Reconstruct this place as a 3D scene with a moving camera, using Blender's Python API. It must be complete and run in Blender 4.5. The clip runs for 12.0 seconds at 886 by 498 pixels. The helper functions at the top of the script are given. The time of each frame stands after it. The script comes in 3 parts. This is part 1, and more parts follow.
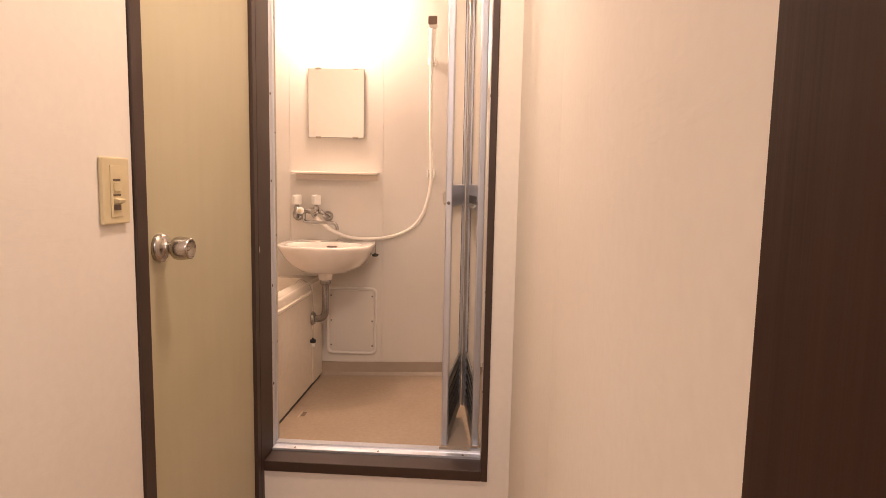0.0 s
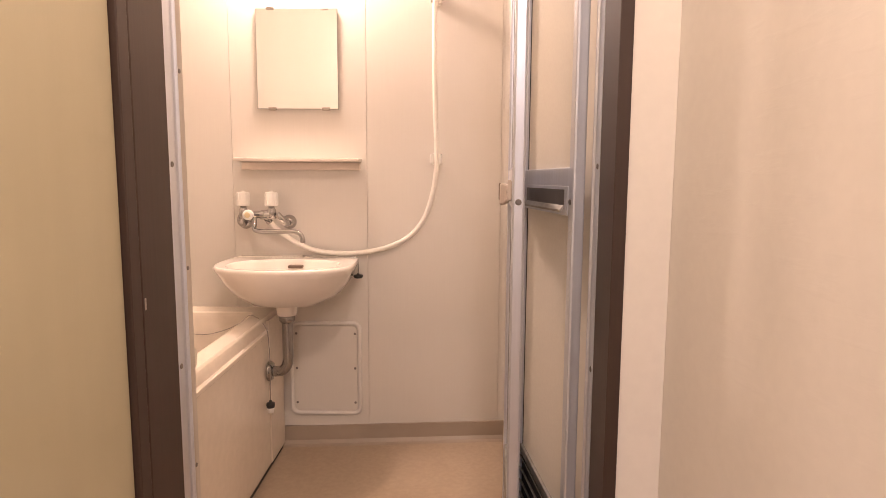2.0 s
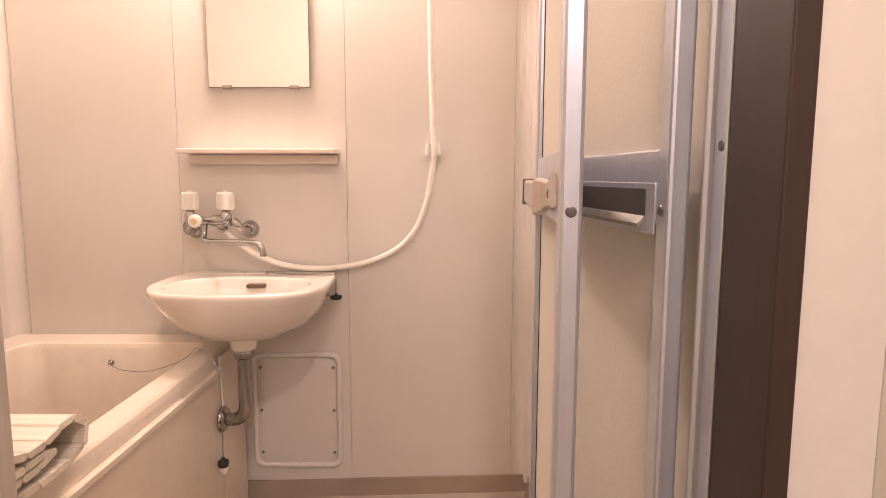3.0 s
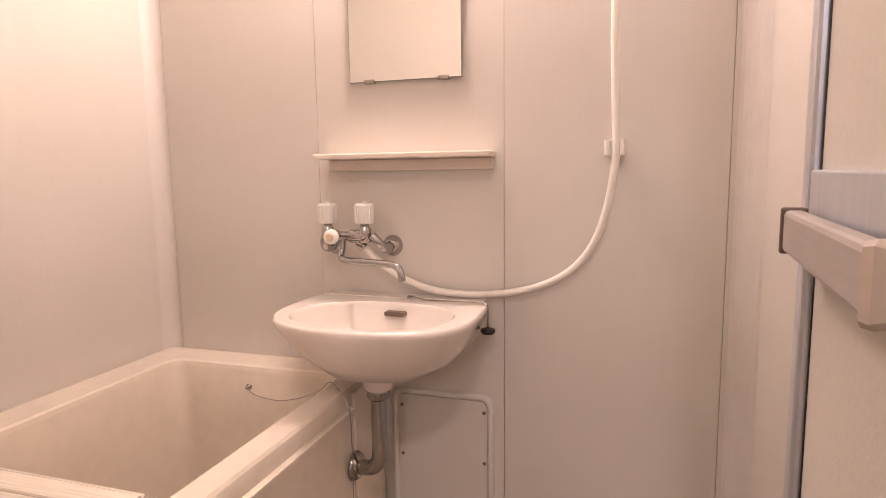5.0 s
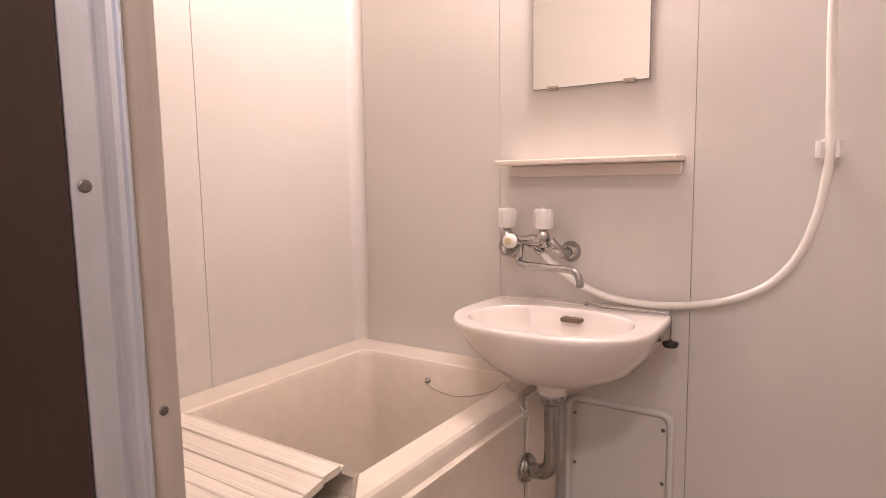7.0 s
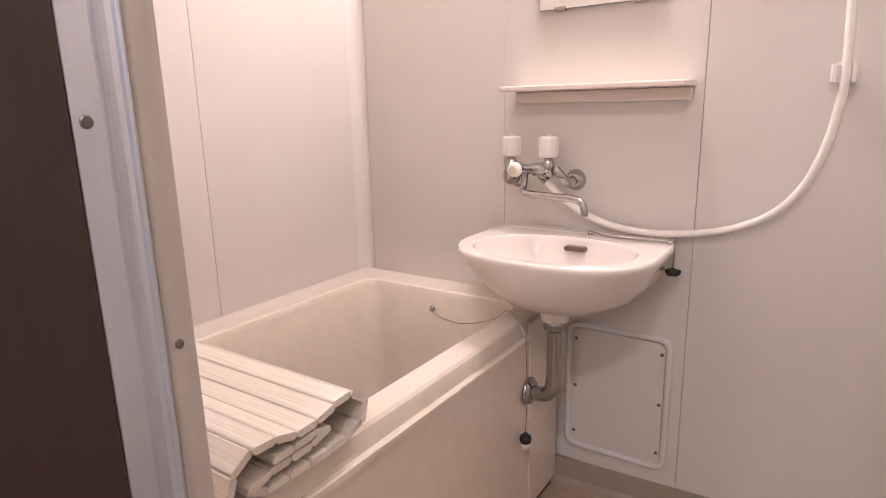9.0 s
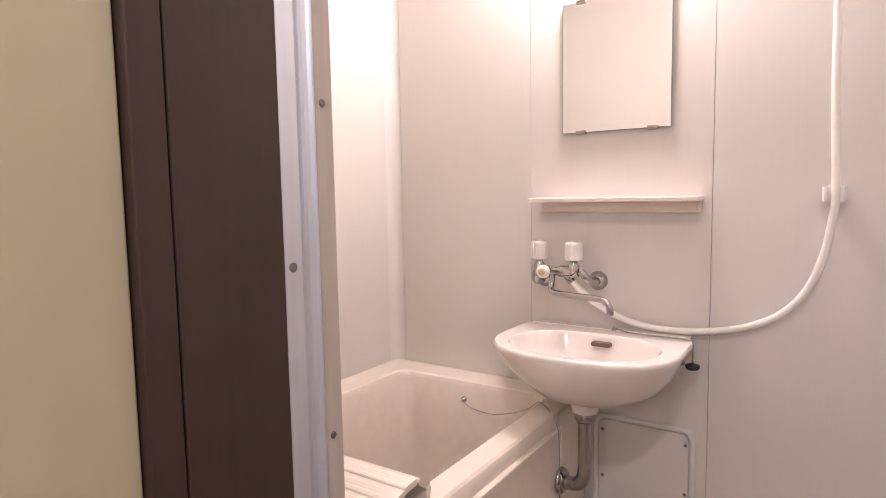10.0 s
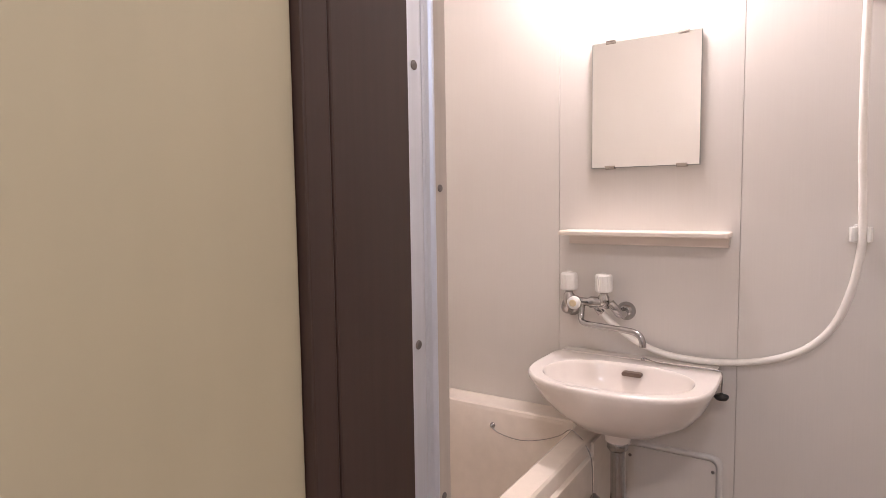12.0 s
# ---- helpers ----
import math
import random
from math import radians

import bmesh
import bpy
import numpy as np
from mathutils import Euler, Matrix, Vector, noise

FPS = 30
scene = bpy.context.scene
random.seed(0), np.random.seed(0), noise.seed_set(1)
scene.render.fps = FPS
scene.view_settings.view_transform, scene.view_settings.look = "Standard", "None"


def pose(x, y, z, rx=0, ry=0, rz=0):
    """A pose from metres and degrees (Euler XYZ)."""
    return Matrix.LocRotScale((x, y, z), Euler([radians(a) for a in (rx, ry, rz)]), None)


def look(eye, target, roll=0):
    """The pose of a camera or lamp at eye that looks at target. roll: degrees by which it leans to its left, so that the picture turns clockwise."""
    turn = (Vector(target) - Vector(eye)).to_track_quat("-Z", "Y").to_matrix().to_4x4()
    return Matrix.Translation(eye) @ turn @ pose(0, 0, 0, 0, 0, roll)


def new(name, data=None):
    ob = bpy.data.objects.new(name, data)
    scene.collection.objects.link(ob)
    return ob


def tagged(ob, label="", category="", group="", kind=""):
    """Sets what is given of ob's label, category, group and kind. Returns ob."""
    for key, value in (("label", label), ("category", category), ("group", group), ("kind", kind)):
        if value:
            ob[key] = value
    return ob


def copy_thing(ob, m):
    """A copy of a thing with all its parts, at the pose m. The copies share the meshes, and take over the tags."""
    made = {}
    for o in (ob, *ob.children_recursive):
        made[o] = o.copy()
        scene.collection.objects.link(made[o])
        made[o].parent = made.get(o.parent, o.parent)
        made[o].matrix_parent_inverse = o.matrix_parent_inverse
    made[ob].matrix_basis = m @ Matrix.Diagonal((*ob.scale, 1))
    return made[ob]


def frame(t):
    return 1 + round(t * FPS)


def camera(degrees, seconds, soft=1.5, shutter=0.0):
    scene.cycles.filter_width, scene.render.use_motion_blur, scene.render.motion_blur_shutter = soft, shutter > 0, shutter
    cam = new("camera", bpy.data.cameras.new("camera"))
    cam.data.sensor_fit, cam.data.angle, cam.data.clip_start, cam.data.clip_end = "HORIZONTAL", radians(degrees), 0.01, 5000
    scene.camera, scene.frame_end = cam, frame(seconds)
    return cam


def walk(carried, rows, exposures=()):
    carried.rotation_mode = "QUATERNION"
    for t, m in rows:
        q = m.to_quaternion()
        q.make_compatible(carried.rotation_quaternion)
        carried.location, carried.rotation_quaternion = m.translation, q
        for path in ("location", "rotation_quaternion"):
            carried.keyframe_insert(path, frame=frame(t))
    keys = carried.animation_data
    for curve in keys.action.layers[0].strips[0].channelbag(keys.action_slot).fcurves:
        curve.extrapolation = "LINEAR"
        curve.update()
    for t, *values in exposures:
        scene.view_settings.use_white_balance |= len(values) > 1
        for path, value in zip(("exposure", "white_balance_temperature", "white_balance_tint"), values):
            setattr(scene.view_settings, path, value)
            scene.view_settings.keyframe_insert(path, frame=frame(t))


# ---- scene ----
cam = camera(72.9, 12.0, soft=0.85)
PATH = [
    (0, (0.624, -0.447, 1.144), (0.496, 1.537, 0.926), 1.1),
    (0.5, (0.529, -0.292, 1.141), (0.472, 1.695, 0.921), 0.9),
    (1, (0.469, -0.071, 1.124), (0.432, 1.917, 0.907), 0.7),
    (1.5, (0.439, 0.195, 1.123), (0.412, 2.182, 0.898), 0.5),
    (2, (0.394, 0.464, 1.119), (0.382, 2.45, 0.888), 0.3),
    (2.5, (0.39, 0.693, 1.121), (0.39, 2.679, 0.889), 0.1),
    (2.7, (0.395, 0.784, 1.112), (0.392, 2.77, 0.878), 0.1),
    (4.3, (0.408, 1.268, 1.146), (0.042, 3.216, 0.884), -0.6),
    (4.5, (0.411, 1.273, 1.151), (-0.054, 3.201, 0.892), -0.8),
    (5, (0.395, 1.269, 1.143), (-0.205, 3.16, 0.89), -0.8),
    (5.5, (0.389, 1.267, 1.147), (-0.288, 3.131, 0.893), -1.0),
    (6, (0.385, 1.258, 1.149), (-0.533, 3.017, 0.9), -1.2),
    (6.5, (0.386, 1.243, 1.136), (-0.689, 2.915, 0.915), -0.9),
    (7, (0.385, 1.242, 1.14), (-0.721, 2.894, 0.918), -0.9),
    (7.5, (0.389, 1.243, 1.142), (-0.712, 2.858, 0.72), -0.9),
    (7.7, (0.389, 1.252, 1.151), (-0.699, 2.831, 0.58), -1.0),
    (9.3, (0.371, 1.232, 1.145), (-0.72, 2.868, 0.779), -1.3),
    (9.5, (0.366, 1.204, 1.172), (-0.725, 2.856, 0.889), -1.2),
    (10, (0.369, 1.067, 1.207), (-0.734, 2.725, 1.025), -1.0),
    (10.5, (0.325, 1.02, 1.279), (-0.775, 2.682, 1.114), -0.9),
    (11, (0.272, 0.972, 1.292), (-0.822, 2.638, 1.129), -0.8),
    (11.5, (0.277, 0.969, 1.287), (-0.81, 2.64, 1.123), -0.8),
    (12, (0.284, 0.968, 1.286), (-0.789, 2.648, 1.122), -0.8),
]
EXPOSURES = [(0, 0.12, 7350, 13), (0.5, -0.08, 7300, 13), (1, -0.03, 7200, 13), (1.5, 0.12, 7100, 13), (2.5, 0.30, 6750, 13), (5, -0.05, 6250, 13.5), (6.5, -0.05, 5950, 12), (7.5, 0.05, 5600, 10.5), (10, 0.1, 5350, 7), (11, -0.05, 5250, 6), (12, -0.1, 5250, 5)]
walk(cam, [(t, look(eye, goal, roll)) for t, eye, goal, roll in PATH], EXPOSURES)

# ---------------------------------------------------------------- light
world = bpy.data.worlds.new("world")
scene.world = world
world.use_nodes = True
world.node_tree.nodes["Background"].inputs[0].default_value = (1.0, 0.9, 0.8, 1)
world.node_tree.nodes["Background"].inputs[1].default_value = 0.02

BATH_LAMP = 19.0
HALL_LAMP = 15.0
ROOM_LAMP = 32.0
BULB = (1.0, 0.800, 0.695)
BATH_BULB = (1.0, 0.758, 0.66)
TUBE = (0.95, 0.85, 0.90)                              # the cooler lamp of the room behind


def area_lamp(name, m, size, watts, color):
    data = bpy.data.lights.new(name, "AREA")
    data.shape, data.size, data.energy, data.color = "DISK", size, watts, color
    ob = new(name, data)
    ob.matrix_world = m
    return ob


# ---------------------------------------------------------------- materials
def material(name, color, rough=0.5, metal=0.0, grain=(8, 8, 8), vary=0.06, bump=0.0, bump_grain=(60, 60, 60), dist=0.002,
             stain=0.05, stain_scale=2.5, transmission=0.0, coat=0.0, each=0.0, tint=None, sparse=False, spec=0.5):
    """A principled material with colour variation at two scales and fine relief, in object space metres."""
    m = bpy.data.materials.new(name)
    m.use_nodes = True
    nt = m.node_tree
    N, L = nt.nodes, nt.links
    p = N["Principled BSDF"]
    p.inputs["Roughness"].default_value, p.inputs["Metallic"].default_value = rough, metal
    p.inputs["Transmission Weight"].default_value = transmission
    p.inputs["Coat Weight"].default_value = coat
    p.inputs["Specular IOR Level"].default_value = spec
    tc = N.new("ShaderNodeTexCoord")

    def noise_at(scale, detail=3.0):
        mp = N.new("ShaderNodeMapping")
        mp.inputs["Scale"].default_value = scale
        L.new(tc.outputs["Object"], mp.inputs["Vector"])
        n = N.new("ShaderNodeTexNoise")
        n.inputs["Scale"].default_value, n.inputs["Detail"].default_value = 1.0, detail
        L.new(mp.outputs["Vector"], n.inputs["Vector"])
        return n.outputs["Fac"]

    def mix(fac, a, b, kind="MIX"):
        x = N.new("ShaderNodeMix")
        x.data_type, x.blend_type = "RGBA", kind
        if isinstance(fac, float):
            x.inputs[0].default_value = fac
        else:
            L.new(fac, x.inputs[0])
        for s, v in ((x.inputs[6], a), (x.inputs[7], b)):
            if isinstance(v, tuple):
                s.default_value = (*v, 1)
            else:
                L.new(v, s)
        return x.outputs[2]

    def ramp(fac, lo, hi):
        r = N.new("ShaderNodeMapRange")
        r.inputs["From Min"].default_value, r.inputs["From Max"].default_value = lo, hi
        L.new(fac, r.inputs["Value"])
        return r.outputs["Result"]

    dark = tint or tuple(c * (1 - 2 * vary) for c in color)
    fine = mix(ramp(noise_at(grain), 0.3, 0.7), dark, tuple(min(1, c * (1 + vary)) for c in color))
    out = mix(ramp(noise_at((stain_scale,) * 3, 6), 0.35, 0.75), fine, mix(1.0, fine, (1 - stain, 1 - 1.3 * stain, 1 - 1.8 * stain), "MULTIPLY"))
    if each:
        info = N.new("ShaderNodeObjectInfo")
        r = N.new("ShaderNodeMapRange")
        r.inputs["To Min"].default_value, r.inputs["To Max"].default_value = 1 - each, 1 + each
        L.new(info.outputs["Random"], r.inputs["Value"])
        out = mix(1.0, out, r.outputs["Result"], "MULTIPLY")
    L.new(out, p.inputs["Base Color"])
    rr = N.new("ShaderNodeMapRange")
    rr.inputs["To Min"].default_value, rr.inputs["To Max"].default_value = max(0.0, rough - 0.06), min(1.0, rough + 0.08)
    L.new(noise_at((5, 5, 5), 5), rr.inputs["Value"])
    L.new(rr.outputs["Result"], p.inputs["Roughness"])
    if bump:
        b = N.new("ShaderNodeBump")
        b.inputs["Strength"].default_value, b.inputs["Distance"].default_value = bump, dist
        height = noise_at(bump_grain, 4)
        L.new(ramp(height, 0.56, 0.70) if sparse else height, b.inputs["Height"])
        L.new(b.outputs["Normal"], p.inputs["Normal"])
    return m


def glow(name, color, strength):
    m = bpy.data.materials.new(name)
    m.use_nodes = True
    p = m.node_tree.nodes["Principled BSDF"]
    p.inputs["Base Color"].default_value = (0.9, 0.88, 0.84, 1)
    p.inputs["Emission Color"].default_value = (*color, 1)
    p.inputs["Emission Strength"].default_value = strength
    return m


M_panel = material("bath_wall_laminate", (0.66, 0.625, 0.575), 0.33, grain=(420, 420, 5), vary=0.009, bump=0.06, bump_grain=(500, 500, 8), dist=0.0006, stain=0.03)
M_core = material("panel_joint", (0.60, 0.55, 0.49), 0.8)
M_cove = material("corner_trim_plastic", (0.70, 0.67, 0.63), 0.3, vary=0.02, stain=0.03)
M_bathfloor = material("bath_floor_plastic", (0.40, 0.31, 0.23), 0.42, grain=(60, 60, 60), vary=0.04, bump=0.3, bump_grain=(260, 260, 260), dist=0.0008, stain=0.08)
M_base = material("bath_skirting_plastic", (0.37, 0.30, 0.24), 0.4, vary=0.04, stain=0.06)
M_bathceil = material("bath_ceiling_plastic", (0.78, 0.76, 0.72), 0.4, vary=0.02)
M_tub = material("bathtub_plastic", (0.77, 0.69, 0.595), 0.22, grain=(30, 30, 30), vary=0.02, stain=0.05, coat=0.2)
M_ceramic = material("wash_basin_ceramic", (0.80, 0.74, 0.68), 0.12, grain=(20, 20, 20), vary=0.012, stain=0.03, coat=0.5)
M_chrome = material("chrome", (0.47, 0.46, 0.46), 0.1, 1.0, grain=(90, 90, 90), vary=0.05, stain=0.1, stain_scale=20)
M_dullchrome = material("dull_chrome_pipe", (0.42, 0.41, 0.41), 0.25, 1.0, grain=(80, 80, 80), vary=0.03, stain=0.05, stain_scale=30)
M_white = material("white_plastic", (0.82, 0.80, 0.76), 0.35, vary=0.02, stain=0.04, stain_scale=30)
M_hose = material("hose_plastic", (0.84, 0.80, 0.74), 0.32, grain=(40, 40, 40), vary=0.02, stain=0.04, stain_scale=12)
M_shelf = material("shelf_plastic", (0.80, 0.72, 0.64), 0.35, grain=(6, 120, 120), vary=0.02, stain=0.04)
M_bar = material("satin_pull_bar", (0.46, 0.42, 0.40), 0.42, 0.25, grain=(8, 200, 200), vary=0.03, stain=0.08, stain_scale=20)
M_bracket = material("aged_bracket_plastic", (0.56, 0.48, 0.42), 0.4, vary=0.03, stain=0.1, stain_scale=25)
# rubber of the plugs and gaskets, also the painted shade in narrow gaps
M_black = material("black_rubber_and_gap_shade", (0.025, 0.022, 0.02), 0.55, vary=0.1)
M_brownplastic = material("brown_plastic", (0.16, 0.11, 0.08), 0.5, vary=0.08)
M_mirror = material("mirror_silver", (0.86, 0.86, 0.84), 0.015, 1.0, grain=(3, 3, 3), vary=0.004, stain=0.01)
M_edge = material("glass_edge", (0.32, 0.36, 0.33), 0.15, vary=0.05)
# the blue cast puts reflected cool light into the base colour
M_alu = material("aluminium", (0.68, 0.71, 0.79), 0.34, 0.75, grain=(140, 140, 4), vary=0.025, bump=0.06, bump_grain=(300, 300, 6), dist=0.0005, stain=0.06, stain_scale=9)
M_strip = material("beige_frame_plastic", (0.52, 0.47, 0.42), 0.5, grain=(90, 90, 6), vary=0.05, stain=0.1, stain_scale=9)
M_aludark = material("weathered_aluminium", (0.40, 0.39, 0.38), 0.42, 0.7, grain=(60, 60, 8), vary=0.12, stain=0.22, stain_scale=14)
M_frost = material("frosted_pane_plastic", (0.80, 0.77, 0.72), 0.5, grain=(160, 160, 160), vary=0.03, bump=0.6, bump_grain=(220, 220, 220), dist=0.0012, stain=0.03)
def translucent(m, share):
    nt = m.node_tree
    N, L = nt.nodes, nt.links
    p, out = N["Principled BSDF"], N["Material Output"]
    t, x = N.new("ShaderNodeBsdfTranslucent"), N.new("ShaderNodeMixShader")
    t.inputs["Color"].default_value = (0.96, 0.93, 0.88, 1)
    x.inputs[0].default_value = share
    L.new(p.outputs[0], x.inputs[1])
    L.new(t.outputs[0], x.inputs[2])
    L.new(x.outputs[0], out.inputs[0])


translucent(M_frost, 0.5)
M_slat = material("bath_cover_plastic", (0.76, 0.70, 0.61), 0.5, grain=(7, 260, 260), vary=0.07, bump=0.35, bump_grain=(9, 420, 420), dist=0.0008, stain=0.06, each=0.05)
M_wallpaper = material("hall_wallpaper", (0.77, 0.72, 0.66), 0.85, grain=(60, 60, 60), vary=0.010, bump=0.045, bump_grain=(13, 13, 70), dist=0.003, sparse=True, stain=0.03, stain_scale=1.6)
M_hallceil = material("hall_ceiling_paper", (0.78, 0.75, 0.70), 0.9, vary=0.03, bump=0.4)
M_hallfloor = material("hall_floor_vinyl", (0.34, 0.22, 0.13), 0.45, grain=(40, 3, 40), vary=0.15, bump=0.1)
M_tan = material("tan_door_laminate", (0.490, 0.440, 0.302), 0.42, grain=(24, 24, 3), vary=0.014, bump=0.12, bump_grain=(260, 260, 30), dist=0.0006, stain=0.05)
M_dark = material("dark_brown_casing_paint", (0.046, 0.025, 0.018), 0.5, grain=(120, 120, 4), vary=0.05, bump=0.12, bump_grain=(160, 160, 5), dist=0.0008, stain=0.08, stain_scale=7)
M_darkwood = material("dark_wood_veneer", (0.036, 0.014, 0.007), 0.75, spec=0.2, grain=(110, 110, 4), vary=0.14, bump=0.3, bump_grain=(180, 180, 6), dist=0.0008, stain=0.2)
M_steel = material("brushed_steel", (0.50, 0.46, 0.42), 0.26, 1.0, grain=(8, 300, 300), vary=0.08, stain=0.12, stain_scale=25)
M_switch = material("aged_switch_plastic", (0.66, 0.56, 0.36), 0.42, vary=0.03, stain=0.08, stain_scale=25)
M_screw = material("screw_steel", (0.22, 0.20, 0.19), 0.4, 0.8, vary=0.15)
M_globe = glow("lamp_globe_glass", BATH_BULB, 40.0)
M_hallglow = glow("ceiling_lamp_cover", BULB, 3.0)


# ---------------------------------------------------------------- mesh helpers
def link(name, bm, mat, parent=None, label="", smooth=False, at=None):
    me = bpy.data.meshes.new(name)
    if smooth:
        for f in bm.faces:
            f.smooth = True
    bm.normal_update()
    bm.to_mesh(me)
    bm.free()
    me.materials.append(mat)
    ob = new(name, me)
    if at is not None:
        ob.matrix_basis = at
    if parent is not None:
        ob.parent = parent
    if label:
        tagged(ob, label)
    return ob


def part(name, bm, mat, parent, label="", smooth=False, at=None):
    return link(name, bm, mat, parent, label, smooth, at)


def thing(name, label, category, place=(0, 0, 0), group="", kind=""):
    ob = new(name)
    ob.location = place
    ob.empty_display_size = 0.05
    return tagged(ob, label, category, group, kind)


def box(x0, x1, y0, y1, z0, z1, bevel=0.0, bm=None):
    """A box between the given planes, its edges rounded off by bevel."""
    own = bm if bm is not None else bmesh.new()
    vs = [own.verts.new((x, y, z)) for x in (x0, x1) for y in (y0, y1) for z in (z0, z1)]
    fs = [own.faces.new([vs[i] for i in q]) for q in ((0, 1, 3, 2), (4, 6, 7, 5), (0, 4, 5, 1), (2, 3, 7, 6), (0, 2, 6, 4), (1, 5, 7, 3))]
    if bevel:
        edges = list({e for f in fs for e in f.edges})
        bmesh.ops.bevel(own, geom=edges, offset=bevel, segments=2, profile=0.5, affect="EDGES")
    return own


def lathe(profile, seg=32, m=None):
    """A turned body: (radius, height) pairs round the z axis, placed by m."""
    bm = bmesh.new()
    rings = []
    for r, z in profile:
        if r < 1e-6:
            rings.append([bm.verts.new((0, 0, z))])
        else:
            rings.append([bm.verts.new((r * math.cos(2 * math.pi * i / seg), r * math.sin(2 * math.pi * i / seg), z)) for i in range(seg)])
    for a, b in zip(rings, rings[1:]):
        for i in range(seg):
            j = (i + 1) % seg
            q = [a[i % len(a)], a[j % len(a)], b[j % len(b)], b[i % len(b)]]
            q = list(dict.fromkeys(q))
            if len(q) > 2:
                bm.faces.new(q)
    for ring in (rings[0], rings[-1]):
        if len(ring) > 2:
            bm.faces.new(ring)
    bmesh.ops.recalc_face_normals(bm, faces=bm.faces[:])
    if m is not None:
        bmesh.ops.transform(bm, matrix=m, verts=bm.verts[:])
    return bm


def smooth_path(points, n=8):
    """A Catmull-Rom curve through the points."""
    P = [Vector(p) for p in points]
    P = [P[0] * 2 - P[1]] + P + [P[-1] * 2 - P[-2]]
    out = []
    for i in range(1, len(P) - 2):
        a, b, c, d = P[i - 1:i + 3]
        for k in range(n):
            t = k / n
            out.append(0.5 * ((2 * b) + (c - a) * t + (2 * a - 5 * b + 4 * c - d) * t * t + (3 * b - a - 3 * c + d) * t ** 3))
    return out + [P[-2]]


def tube(points, r, seg=12, n=8, curved=True):
    """A round bar along the points; r is one radius or a pair, from start to end."""
    path = smooth_path(points, n) if curved else [Vector(p) for p in points]
    bm = bmesh.new()
    rings, up = [], None
    for i, p in enumerate(path):
        d = (path[min(i + 1, len(path) - 1)] - path[max(i - 1, 0)]).normalized()
        if up is None:
            up = d.orthogonal().normalized()
        up = (up - d * up.dot(d)).normalized()
        side = d.cross(up)
        f = i / max(1, len(path) - 1)
        rad = r if isinstance(r, float) else r[0] * (1 - f) + r[1] * f
        rings.append([bm.verts.new(p + (up * math.cos(2 * math.pi * k / seg) + side * math.sin(2 * math.pi * k / seg)) * rad) for k in range(seg)])
    for a, b in zip(rings, rings[1:]):
        for k in range(seg):
            j = (k + 1) % seg
            bm.faces.new((a[k], a[j], b[j], b[k]))
    bm.faces.new(rings[0])
    bm.faces.new(rings[-1])
    bmesh.ops.recalc_face_normals(bm, faces=bm.faces[:])
    return bm


def prism(outline, d0, d1, axis="x", bevel=0.0):
    """A flat outline drawn out along an axis from d0 to d1."""
    def place(a, b, d):
        return {"x": (d, a, b), "y": (a, d, b), "z": (a, b, d)}[axis]
    bm = bmesh.new()
    lo = [bm.verts.new(place(a, b, d0)) for a, b in outline]
    hi = [bm.verts.new(place(a, b, d1)) for a, b in outline]
    n = len(outline)
    for i in range(n):
        bm.faces.new((lo[i], lo[(i + 1) % n], hi[(i + 1) % n], hi[i]))
    bm.faces.new(lo)
    bm.faces.new(hi)
    bmesh.ops.recalc_face_normals(bm, faces=bm.faces[:])
    if bevel:
        bmesh.ops.bevel(bm, geom=bm.edges[:], offset=bevel, segments=2, profile=0.5, affect="EDGES")
    return bm


def rounded(x0, x1, y0, y1, r, n=6):
    """The outline of a rectangle with round corners."""
    out = []
    for cx, cy, a in ((x1 - r, y1 - r, 0), (x0 + r, y1 - r, 90), (x0 + r, y0 + r, 180), (x1 - r, y0 + r, 270)):
        out += [(cx + r * math.cos(radians(a + 90 * k / n)), cy + r * math.sin(radians(a + 90 * k / n))) for k in range(n + 1)]
    return out


def loft(rings, close_last=True, close_first=False):
    """A skin over rings of equally many points."""
    bm = bmesh.new()
    R = [[bm.verts.new(p) for p in ring] for ring in rings]
    for a, b in zip(R, R[1:]):
        for i in range(len(a)):
            j = (i + 1) % len(a)
            bm.faces.new((a[i], a[j], b[j], b[i]))
    if close_last:
        bm.faces.new(R[-1])
    if close_first:
        bm.faces.new(R[0])
    bmesh.ops.recalc_face_normals(bm, faces=bm.faces[:])
    return bm


def screw(parent, m, r=0.004):
    """A cross-head screw whose axis is the z axis of m."""
    s = part("screw", lathe([(r, 0), (r, 0.0008), (r * 0.8, 0.0016), (0, 0.0018)], 12), M_screw, parent, at=m)
    return s


# ---------------------------------------------------------------- measures of the place
BACK, LEFT, RIGHT, FRONT = 2.70, -0.92, 0.655, 1.494   # the bath's inner faces
BFLOOR, BCEIL = 0.09, 2.16
SLOPE = 0.036                                        # the bath floor rises towards the side wall
HL, HR = -0.06, 0.735                                 # the hall's side walls
HFRONT, HCEIL = 1.358, 2.45
CFRONT = 1.351                                       # front of the dark casing
DOOR_L, DOOR_R, DOOR_TOP = -0.057, 0.640, 2.02         # the bath door's clear opening
SILL = 0.250

# ---------------------------------------------------------------- bath shell
def sloped(bm):
    """Lifts a mesh with the fall of the bath floor."""
    for v in bm.verts:
        v.co.z += SLOPE * max(0.0, v.co.x + 0.23)
    return bm


